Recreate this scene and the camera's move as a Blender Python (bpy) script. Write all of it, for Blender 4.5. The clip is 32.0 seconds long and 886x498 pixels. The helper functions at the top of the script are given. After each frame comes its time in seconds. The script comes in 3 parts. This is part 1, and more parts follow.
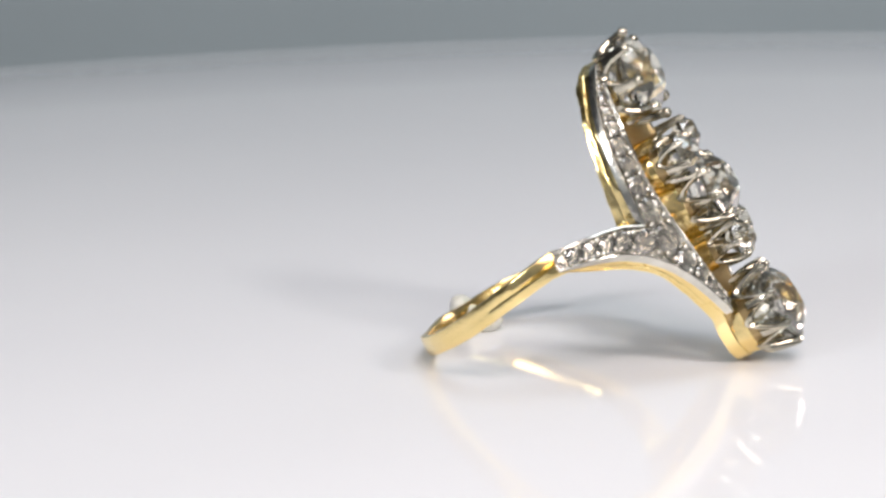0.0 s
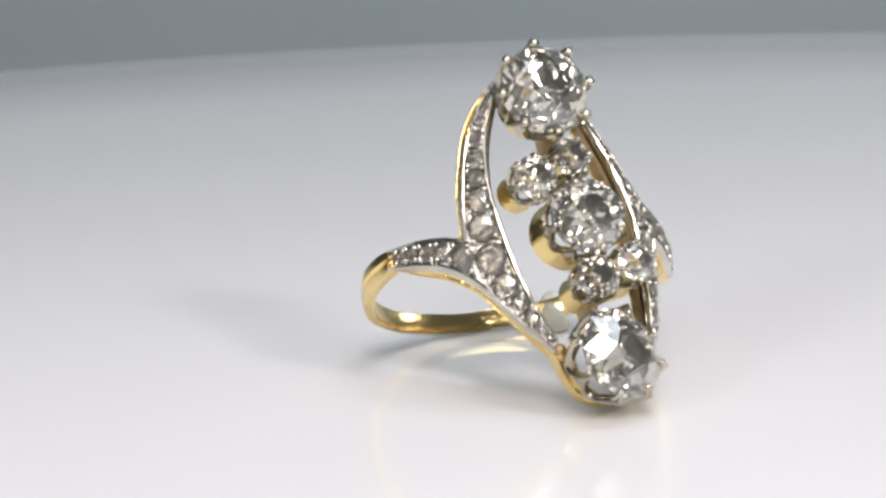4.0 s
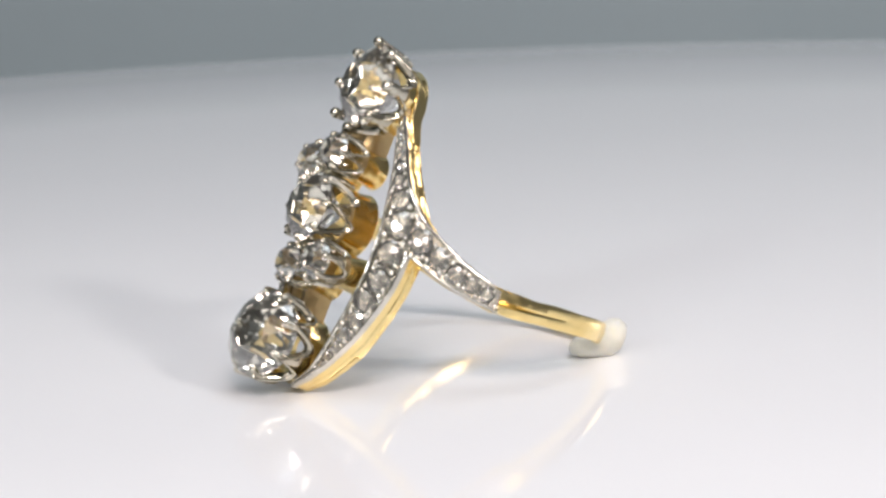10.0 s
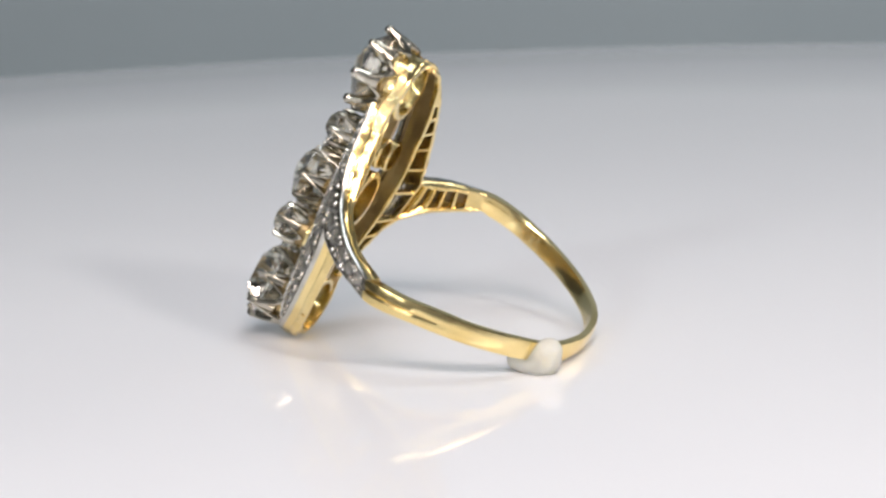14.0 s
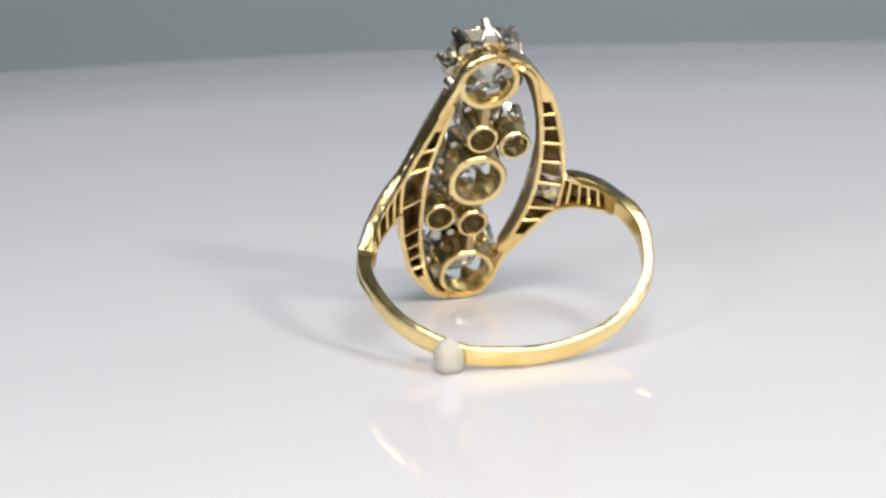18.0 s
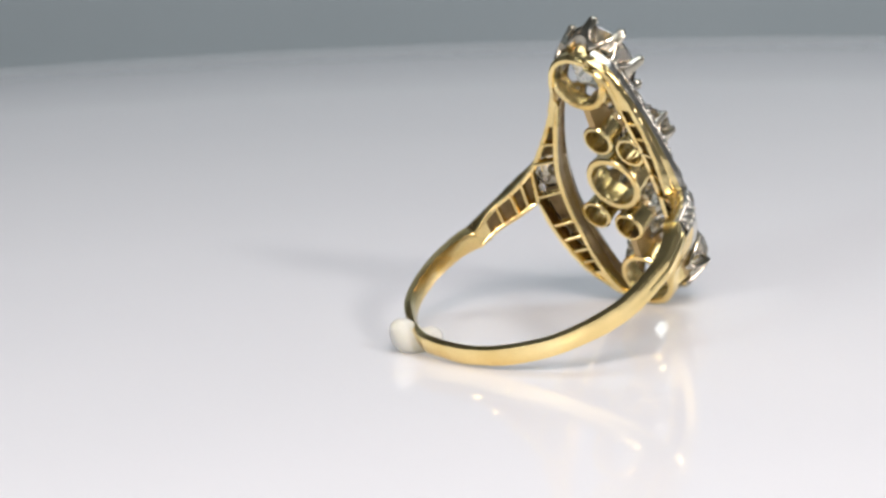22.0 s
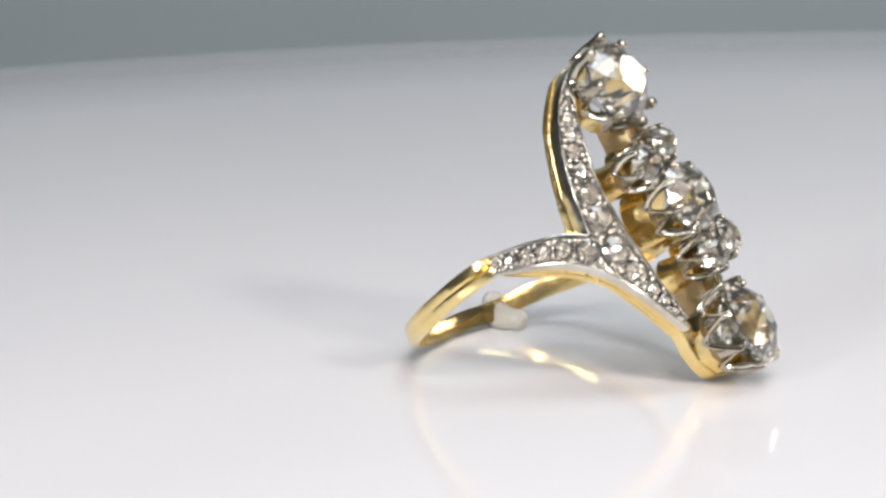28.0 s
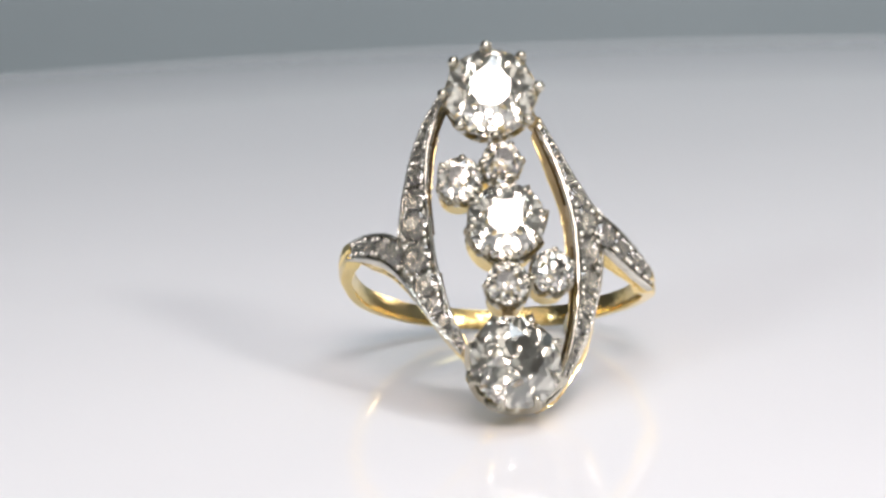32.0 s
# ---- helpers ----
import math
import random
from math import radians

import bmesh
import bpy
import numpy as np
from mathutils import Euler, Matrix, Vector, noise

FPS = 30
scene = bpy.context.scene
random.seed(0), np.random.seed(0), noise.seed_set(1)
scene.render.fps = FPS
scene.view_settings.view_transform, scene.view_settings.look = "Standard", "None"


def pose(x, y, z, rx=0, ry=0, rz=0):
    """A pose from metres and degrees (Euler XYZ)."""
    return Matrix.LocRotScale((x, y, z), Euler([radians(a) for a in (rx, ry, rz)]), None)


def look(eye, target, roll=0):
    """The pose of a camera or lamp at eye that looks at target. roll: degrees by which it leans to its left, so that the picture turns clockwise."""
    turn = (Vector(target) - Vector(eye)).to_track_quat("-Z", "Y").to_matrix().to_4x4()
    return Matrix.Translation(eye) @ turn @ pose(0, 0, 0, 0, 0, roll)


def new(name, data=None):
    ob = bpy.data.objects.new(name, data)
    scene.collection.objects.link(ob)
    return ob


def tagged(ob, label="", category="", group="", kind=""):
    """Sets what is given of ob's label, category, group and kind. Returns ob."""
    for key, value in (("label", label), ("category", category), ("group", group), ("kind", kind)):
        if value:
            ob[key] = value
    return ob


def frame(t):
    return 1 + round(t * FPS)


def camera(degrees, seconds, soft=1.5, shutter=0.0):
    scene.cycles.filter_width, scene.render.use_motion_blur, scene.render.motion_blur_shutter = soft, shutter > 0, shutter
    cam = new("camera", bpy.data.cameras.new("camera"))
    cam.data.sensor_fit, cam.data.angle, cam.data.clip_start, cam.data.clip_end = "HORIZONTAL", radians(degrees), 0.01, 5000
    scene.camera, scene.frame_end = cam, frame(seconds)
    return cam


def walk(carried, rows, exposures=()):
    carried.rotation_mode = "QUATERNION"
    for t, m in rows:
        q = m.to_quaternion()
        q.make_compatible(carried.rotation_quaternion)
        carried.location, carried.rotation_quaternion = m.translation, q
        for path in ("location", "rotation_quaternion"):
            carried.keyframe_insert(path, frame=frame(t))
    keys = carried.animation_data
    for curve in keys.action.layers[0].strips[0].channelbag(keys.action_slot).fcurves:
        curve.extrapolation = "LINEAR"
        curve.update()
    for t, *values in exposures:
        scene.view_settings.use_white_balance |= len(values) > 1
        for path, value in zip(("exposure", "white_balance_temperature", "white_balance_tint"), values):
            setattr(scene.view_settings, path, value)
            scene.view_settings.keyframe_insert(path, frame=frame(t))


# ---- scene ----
S = 0.001  # all shapes below are written in millimetres

# ---- camera: stands still on its support ----
cam = camera(25.79, 32.0, soft=2.6)
EYE = Vector((0.0, -0.110, 0.029))
YAW, PITCH, ROLL = radians(-1.912), radians(11.746), -2.233
AHEAD = Vector((math.sin(YAW) * math.cos(PITCH), math.cos(YAW) * math.cos(PITCH), -math.sin(PITCH)))
VIEW = look(EYE, EYE + AHEAD, ROLL)
cam.data.dof.use_dof, cam.data.dof.focus_distance, cam.data.dof.aperture_fstop = True, 0.108, 125.0
# the film's own exposure drifts by a few hundredths of a stop
walk(cam, [(0, VIEW), (32, VIEW)], [(0, 0.04), (3, 0.0), (8, 0.04), (14, 0.0), (17, -0.02), (20, 0.04), (25, -0.02), (28, 0.01), (31, 0.08), (32, 0.07)])

# ---- world and lamps ----
world = bpy.data.worlds.new("room_air")
world.use_nodes = True
world.node_tree.nodes["Background"].inputs[0].default_value = (0.80, 0.86, 1.0, 1)
world.node_tree.nodes["Background"].inputs[1].default_value = 0.10
scene.world = world


def area(name, eye, target, size_x, size_y, watts, colour):
    lamp = bpy.data.lights.new(name, "AREA")
    lamp.shape, lamp.size, lamp.size_y = "RECTANGLE", size_x, size_y
    lamp.energy, lamp.color = watts, colour
    ob = new(name, lamp)
    ob.matrix_world = look(eye, target)
    return ob


# added fill, wide and dim: brightens the stones and softens the shadows
area("front_fill_lamp", (0.0, -0.52, 0.50), (0, 0, 0.01), 0.62, 0.40, 0.86, (1.0, 0.93, 0.91))
area("softbox_lamp", (0.03, -0.23, 0.235), (0, 0.06, 0), 0.14, 0.10, 0.575, (1.0, 0.85, 0.81))
area("side_lamp_warm", (0.195, -0.21, 0.165), (0.004, 0, 0.006), 0.04, 0.04, 0.42, (1.0, 0.95, 0.92))
area("side_lamp_cool", (-0.18, -0.235, 0.14), (0.004, 0, 0.006), 0.045, 0.045, 0.27, (0.88, 0.93, 1.0))
area("overhead_lamp", (0.18, 0.02, 0.80), (0, 0.08, 0), 0.46, 0.46, 2.55, (0.83, 0.91, 1.0))
area("side_panel_lamp", (0.44, 0.295, 0.178), (0, 0, 0.02), 0.16, 0.11, 0.36, (1.0, 0.90, 0.88))


# ---- materials ----
def material(name, colour, rough=0.5, metal=0.0, **more):
    m = bpy.data.materials.new(name)
    m.use_nodes = True
    b = m.node_tree.nodes["Principled BSDF"]
    b.inputs["Base Color"].default_value = (*colour, 1)
    b.inputs["Roughness"].default_value = rough
    b.inputs["Metallic"].default_value = metal
    for key, value in more.items():
        b.inputs[key.replace("_", " ")].default_value = value
    return m


def wear(m, scale, colours, rough, bump, distance, fine=6.0):
    """Two scales of variation: blotches in colour and gloss, fine relief on top."""
    t = m.node_tree
    b = t.nodes["Principled BSDF"]
    co = t.nodes.new("ShaderNodeTexCoord")
    big = t.nodes.new("ShaderNodeTexNoise")
    big.inputs["Scale"].default_value, big.inputs["Detail"].default_value = scale, 4
    small = t.nodes.new("ShaderNodeTexNoise")
    small.inputs["Scale"].default_value, small.inputs["Detail"].default_value = scale * fine, 3
    for n in (big, small):
        t.links.new(co.outputs["Object"], n.inputs["Vector"])
    ramp = t.nodes.new("ShaderNodeValToRGB")
    ramp.color_ramp.elements[0].position, ramp.color_ramp.elements[1].position = 0.3, 0.7
    ramp.color_ramp.elements[0].color, ramp.color_ramp.elements[1].color = (*colours[0], 1), (*colours[1], 1)
    t.links.new(big.outputs["Fac"], ramp.inputs["Fac"])
    t.links.new(ramp.outputs["Color"], b.inputs["Base Color"])
    span = t.nodes.new("ShaderNodeMapRange")
    span.inputs["To Min"].default_value, span.inputs["To Max"].default_value = rough
    t.links.new(small.outputs["Fac"], span.inputs["Value"])
    t.links.new(span.outputs["Result"], b.inputs["Roughness"])
    relief = t.nodes.new("ShaderNodeBump")
    relief.inputs["Strength"].default_value, relief.inputs["Distance"].default_value = bump, distance
    t.links.new(small.outputs["Fac"], relief.inputs["Height"])
    t.links.new(relief.outputs["Normal"], b.inputs["Normal"])
    return m


GOLD = wear(material("yellow_gold", (0.85, 0.6, 0.26), 0.2, 1.0), 350, ((0.86, 0.655, 0.275), (0.96, 0.785, 0.395)), (0.12, 0.28), 0.22, 0.00012)
PLAT = wear(material("platinum", (0.7, 0.69, 0.66), 0.2, 1.0), 500, ((0.52, 0.50, 0.435), (0.75, 0.73, 0.665)), (0.10, 0.32), 0.35, 0.00006)
# platinum with dark, warm reflections put into its colour, for claws and crowns
CLAW = wear(material("darkened_platinum", (0.6, 0.55, 0.42), 0.2, 1.0), 500, ((0.42, 0.385, 0.30), (0.66, 0.625, 0.53)), (0.12, 0.3), 0.3, 0.00006)
DIAM = material("diamond", (0.985, 0.96, 0.84), 0.0, 0.0, IOR=2.417, Transmission_Weight=0.965)
BED = wear(material("mottled_setting", (0.3, 0.28, 0.25), 0.35, 1.0), 700, ((0.34, 0.31, 0.25), (0.82, 0.79, 0.70)), (0.12, 0.35), 0.9, 0.0003, 3.0)
# near-black brown: the shade inside the pierced cells, put into the colour
CELL_SHADE = wear(material("shade_dark_gold", (0.1, 0.08, 0.05), 0.5, 1.0), 600, ((0.10, 0.07, 0.035), (0.26, 0.19, 0.10)), (0.35, 0.6), 0.4, 0.00008)
# darker, rougher gold for inner walls, cup tubes, knuckles and webs
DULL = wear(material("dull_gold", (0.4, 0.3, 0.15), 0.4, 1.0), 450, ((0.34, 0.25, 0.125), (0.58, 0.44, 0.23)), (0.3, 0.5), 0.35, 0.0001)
ROSE = material("rose_cut_diamond", (0.95, 0.935, 0.87), 0.0, 0.0, IOR=2.0, Transmission_Weight=0.94)
WHITE = wear(material("white_paint", (0.8, 0.8, 0.8), 0.8), 3, ((0.76, 0.77, 0.78), (0.82, 0.82, 0.82)), (0.7, 0.9), 0.1, 0.001, 30.0)
WAX = wear(material("ring_wax", (0.74, 0.70, 0.58), 0.5, 0.0, IOR=1.25, Transmission_Weight=0.4, Subsurface_Weight=1.0, Subsurface_Scale=0.0012, Subsurface_Radius=(1.0, 0.95, 0.82)), 400, ((0.86, 0.835, 0.725), (0.92, 0.90, 0.80)), (0.45, 0.6), 0.4, 0.0002)
ACRYL = wear(material("white_acrylic", (0.82, 0.82, 0.83), 0.1), 18, ((0.80, 0.80, 0.815), (0.825, 0.825, 0.835)), (0.04, 0.075), 0.0, 0.0001, 25.0)
GREY = wear(material("grey_laminate", (0.3, 0.31, 0.32), 0.8), 6, ((0.43, 0.485, 0.50), (0.47, 0.52, 0.535)), (0.7, 0.9), 0.1, 0.0005, 30.0)
PAINT = wear(material("wall_paint", (0.6, 0.6, 0.6), 0.8), 3, ((0.24, 0.243, 0.247), (0.29, 0.29, 0.29)), (0.7, 0.9), 0.1, 0.001, 30.0)


# ---- mesh helpers ----
def finish(name, bm, mat, sharp=35.0):
    bmesh.ops.recalc_face_normals(bm, faces=bm.faces)
    me = bpy.data.meshes.new(name)
    bm.to_mesh(me)
    bm.free()
    me.materials.append(mat)
    if sharp:
        for f in me.polygons:
            f.use_smooth = True
        me.set_sharp_from_angle(angle=radians(sharp))
    return me


def part(name, bm, mat, parent, label="", sharp=35.0):
    """Links a bmesh as one mesh object under a thing or under a part."""
    ob = new(name, finish(name, bm, mat, sharp))
    ob.parent = parent
    return tagged(ob, label) if label else ob


def loft(bm, rings, closed=False, cap=True):
    """Skins a row of equal point rings; closed joins the last ring to the first."""
    vs = [[bm.verts.new(p) for p in r] for r in rings]
    k = len(vs[0])
    pairs = list(zip(vs, vs[1:])) + ([(vs[-1], vs[0])] if closed else [])
    for a, b in pairs:
        for i in range(k):
            bm.faces.new((a[i], a[(i + 1) % k], b[(i + 1) % k], b[i]))
    if cap and not closed:
        bm.faces.new(vs[0][::-1])
        bm.faces.new(vs[-1])
    return bm


def spline(pts, count):
    """Catmull-Rom through the points, with count samples."""
    pts = [Vector(p) for p in pts]
    ext = [pts[0] * 2 - pts[1]] + pts + [pts[-1] * 2 - pts[-2]]
    out = []
    for i in range(count):
        x = i / (count - 1) * (len(pts) - 1)
        k = min(int(x), len(pts) - 2)
        f = x - k
        a, b, c, d = ext[k:k + 4]
        out.append(0.5 * (2 * b + (c - a) * f + (2 * a - 5 * b + 4 * c - d) * f * f + (3 * b - a - 3 * c + d) * f ** 3))
    return out


def box(bm, lo, hi):
    v = [bm.verts.new((x, y, z)) for x in (lo[0], hi[0]) for y in (lo[1], hi[1]) for z in (lo[2], hi[2])]
    for f in ((0, 1, 3, 2), (4, 6, 7, 5), (0, 4, 5, 1), (2, 3, 7, 6), (0, 2, 6, 4), (1, 5, 7, 3)):
        bm.faces.new([v[i] for i in f])
    return bm


def ball(bm, centre, radius, squash=1.0):
    m = Matrix.Translation(centre) @ Matrix.Diagonal((radius, radius, radius * squash, 1))
    bmesh.ops.create_icosphere(bm, subdivisions=2, radius=1.0, matrix=m)
    return bm


# ---- the setting ----
def slab(name, lo, hi, mat, label):
    ob = new(name, finish(name, box(bmesh.new(), lo, hi), mat, 0))
    return tagged(ob, label, kind="structure")


# unseen room shell, added; white or grey sides set what metal and stones reflect
slab("floor", (-1.2, -0.9, -0.80), (1.2, 1.2, -0.78), PAINT, "plain grey floor under the photo desk")
slab("ceiling", (-1.2, -0.9, 1.30), (1.2, 1.2, 1.34), WHITE, "plain white ceiling of the unseen room, added to brighten reflections")
slab("wall_north", (-1.2, 1.2, -0.78), (1.2, 1.24, 1.30), PAINT, "plain grey wall behind the backdrop")
slab("wall_south", (-1.2, -0.94, -0.78), (1.2, -0.9, 1.30), WHITE, "plain white unseen wall behind the camera, added to brighten reflections")
slab("wall_east", (1.2, -0.9, -0.78), (1.24, 1.2, 1.30), WHITE, "plain white side wall of the unseen room, added to brighten reflections")
slab("wall_west", (-1.24, -0.9, -0.78), (-1.2, 1.2, 1.30), PAINT, "plain grey side wall of the unseen room, added to darken reflections")
slab("desk_top", (-0.70, -0.45, -0.085), (0.70, 0.62, -0.055), GREY, "smooth grey desk top carrying the turntable")
slab("desk_base", (-0.66, -0.41, -0.78), (0.66, 0.58, -0.085), PAINT, "plain grey base of the desk")
slab("backdrop", (-0.70, 0.50, -0.055), (0.70, 0.51, 0.50), GREY, "plain grey backdrop board behind the turntable")


# ---- the turntable ----
def build_turntable():
    """A round white acrylic disc on a drum; the disc sits slightly off the axle."""
    table = tagged(new("turntable"), "round glossy white acrylic display turntable, turning slowly", "turntable")
    profile = [(0, 0), (60, 0), (120, 0), (176.5, 0), (178.9, -0.35), (180.2, -1.2), (180.75, -2.6), (180.75, -5.6), (180.0, -7.2), (178.5, -8), (90, -8), (0, -8)]
    bm = bmesh.new()
    n = 192
    rows = [[bm.verts.new((r * S * math.cos(2 * math.pi * i / n), r * S * math.sin(2 * math.pi * i / n), z * S)) for i in range(n)]
            for r, z in profile[1:-1]]
    top, low = bm.verts.new((0, 0, 0)), bm.verts.new((0, 0, -8 * S))
    for a, b in zip(rows, rows[1:]):
        for i in range(n):
            bm.faces.new((a[i], a[(i + 1) % n], b[(i + 1) % n], b[i]))
    for i in range(n):
        bm.faces.new((top, rows[0][i], rows[0][(i + 1) % n]))
        bm.faces.new((low, rows[-1][(i + 1) % n], rows[-1][i]))
    part("disc", bm, ACRYL, table, "", 50)
    bm = bmesh.new()
    ring = [[Vector((r * S * math.cos(a), r * S * math.sin(a), z * S)) for a in (2 * math.pi * i / 64 for i in range(64))]
            for r, z in ((62, -8), (64, -10), (64, -52), (66, -55))]
    part("drum", loft(bm, ring), PAINT, table, "pale round drum under the disc")
    return table


turntable = build_turntable()
DISC_AT = Vector((-0.42, 7.53, 0)) * S

# ---- the ring ----
# Ring space: u across the head, v up along the head, n out of its face; origin at the middle of the back.
BASIS = Matrix(((0.15842, -0.45910, 0.87414), (0.98737, 0.07366, -0.14025), (0.0, 0.88532, 0.46498)))
RING_ORIGIN = Vector((9.016, -2.471, 8.360))
RING_FOOT = Vector((5.0, -1.5, 0.0))
SHIFT = BASIS.transposed() @ (RING_FOOT - RING_ORIGIN)
RING_AT = Matrix.Translation(RING_FOOT * S) @ BASIS.to_4x4()


def P(u, v, n):
    return (Vector((u, v, n)) - SHIFT) * S


def brilliant(bm, centre, axis_turn, R, crown=0.42, table=0.46, depth=0.92, girdle=0.05, lean=0.0, nod=0.0):
    """An old brilliant cut stone: table, star and kite facets, girdle, eight broad pavilion facets with halves, open culet."""
    def ring(count, r, h, turn):
        return [Vector((r * math.cos(a), r * math.sin(a), h)) for a in ((i + turn) / count * 2 * math.pi + axis_turn for i in range(count))]
    half = math.cos(math.pi / 8)
    reach, culet = 0.50, 0.10
    fall = (depth - girdle) * (1 - reach * half) / (1 - culet * half)
    pts = ring(8, table * R, crown * R, 0)
    crown_side = ring(8, 0.77 * R, 0.57 * crown * R, 0.5)
    low = ring(8, reach * R, -(girdle + fall) * R, 0.5)
    for p in crown_side + low:
        p *= 1 + random.uniform(-0.015, 0.015)
    pts += crown_side + ring(16, R, 0, 0) + ring(16, R, -girdle * R, 0) + low + ring(8, culet * R, -depth * R, 0.5)
    tilt = Matrix.Rotation(lean, 3, "Y") @ Matrix.Rotation(nod + random.uniform(-0.012, 0.012), 3, "X")
    vs = [bm.verts.new(P(*(Vector(centre) + tilt @ p))) for p in pts]
    bmesh.ops.convex_hull(bm, input=vs)
    bmesh.ops.dissolve_limit(bm, angle_limit=radians(1.2), verts=bm.verts, edges=bm.edges)
    return bm


# Edges of the head's two sides, written for the side at +u; the other side is given turned by half a turn.
# UPPER runs from the upper tip along the shoulder's upper edge, FORK and LOWER part at the crotch below it, INNER bounds the opening.
UPPER = ([(2.42, 6.49, 1.30), (3.30, 4.89, 1.0), (4.20, 3.19, 0.66), (5.26, 1.69, -0.15), (6.42, 0.84, -1.1), (7.55, 0.02, -2.45), (8.62, -0.69, -4.5)],
         [(2.56, 6.28, 1.35), (3.75, 4.81, 1.15), (4.71, 3.24, 0.72), (5.45, 1.79, -0.05), (6.28, 0.62, -1.15), (7.40, -0.09, -2.5), (8.25, -0.63, -4.7)])
FORK = ([(5.5, -0.68, -0.12), (6.2, -1.08, -0.78), (7.31, -1.58, -2.4), (8.6, -1.85, -4.7)],
        [(5.5, -0.5, -0.02), (6.15, -1.1, -1.0), (7.2, -1.5, -2.6), (8.02, -1.72, -4.65)])
LOWER = ([(5.5, -0.68, -0.12), (5.15, -2.74, -0.1), (4.34, -5.15, 0.2), (3.25, -7.29, 0.6), (2.25, -8.68, 1.0), (1.25, -9.45, 1.1)],
         [(5.5, -0.5, -0.02), (5.16, -2.64, 0.0), (4.49, -5.19, 0.11), (3.5, -7.28, 0.4), (2.39, -8.67, 0.81), (1.31, -9.28, 1.0)])
INNER = ([(2.27, 5.8, 1.4), (3.16, 3.4, 1.28), (3.73, 0.9, 1.18), (3.81, -1.6, 1.05), (3.62, -3.76, 1.1), (3.12, -6.08, 1.2), (2.25, -8.05, 1.15), (1.05, -9.2, 1.1)],
         [(2.3, 5.75, 1.5), (3.03, 3.59, 1.38), (3.50, 1.16, 1.2), (3.67, -1.2, 0.97), (3.77, -3.3, 0.98), (3.41, -5.7, 1.12), (2.3, -8.0, 1.15), (0.95, -9.0, 1.05)])
# the same edges at the back of the head
UPPER_BACK = ([(2.3, 6.4, 0.0), (3.12, 4.8, -0.15), (4.08, 3.14, -0.5), (5.15, 1.45, -1.08), (6.2, 0.5, -2.1), (7.2, -0.08, -3.35), (7.62, -0.68, -4.95)],
              [(2.35, 6.5, 0.08), (3.25, 5.3, -0.02), (4.2, 3.8, -0.32), (5.13, 2.32, -0.82), (5.98, 1.15, -2.0), (6.8, 0.3, -3.5), (7.22, -0.56, -5.05)])
FORK_BACK = ([(5.2, -0.98, -1.42), (6.0, -1.4, -2.13), (7.0, -1.7, -3.4), (7.62, -1.94, -5.05)],
             [(5.1, -0.98, -1.55), (5.8, -1.08, -2.3), (6.6, -1.38, -3.35), (7.2, -1.76, -5.05)])
LOWER_BACK = ([(5.2, -0.98, -1.42), (5.0, -3.25, -1.28), (4.2, -6.05, -0.9), (3.2, -7.6, -0.6), (2.3, -8.75, -0.2), (1.2, -9.41, 0.0)],
              [(5.1, -0.98, -1.55), (4.84, -3.7, -1.18), (3.88, -6.75, -0.75), (2.6, -8.42, -0.3), (1.75, -9.05, -0.2), (0.75, -9.35, 0.1)])
INNER_BACK = ([(2.0, 5.72, -0.05), (2.72, 3.5, -0.32), (3.34, 1.14, -0.56), (3.46, -1.24, -0.62), (3.38, -3.42, -0.5), (2.98, -5.84, -0.48), (2.2, -8.0, -0.38), (0.9, -8.95, -0.2)],
              [(2.0, 5.8, 0.15), (2.9, 3.7, -0.05), (3.44, 1.25, -0.42), (3.57, -1.12, -0.65), (3.46, -3.3, -0.7), (3.06, -5.7, -0.75), (2.5, -7.85, -0.58), (1.2, -8.75, -0.4)])
# where the windows in the back end: heights along each rail, then fractions along each shoulder
RAIL_BARS = ([3.1, 1.84, -0.43, -2.75, -3.95, -4.95, -5.87], [3.25, 2.05, -0.1, -1.8, -3.18, -4.31, -5.31])
RAIL_WINDOWS = ((4.27, -6.75), (4.42, -6.3))
SHOULDER_BARS = ([0.21, 0.41, 0.61], [0.17, 0.34, 0.51, 0.68])


def tangents(c):
    return [(c[min(i + 1, len(c) - 1)] - c[max(i - 1, 0)]).normalized() for i in range(len(c))]


def edge_frames(E, low, toward):
    """Along an edge: into the face, and out of it. low is the same edge at the back, toward a point inside."""
    out = []
    for p, q, t in zip(E, low, tangents(E)):
        n = (p - q) - t * (p - q).dot(t)
        n.normalize()
        x = t.cross(n)
        out.append((x, n))
    mid = len(E) // 2
    if out[mid][0].dot(toward - E[mid]) < 0:
        out = [(-x, n) for x, n in out]
    return out


def at_height(c, v):
    """The place on a curve that runs down the head where it passes the height v."""
    for p, q in zip(c, c[1:]):
        if q.y <= v:
            return p.lerp(q, min(1.0, max(0.0, (p.y - v) / max(p.y - q.y, 1e-6))))
    return c[-1].copy()


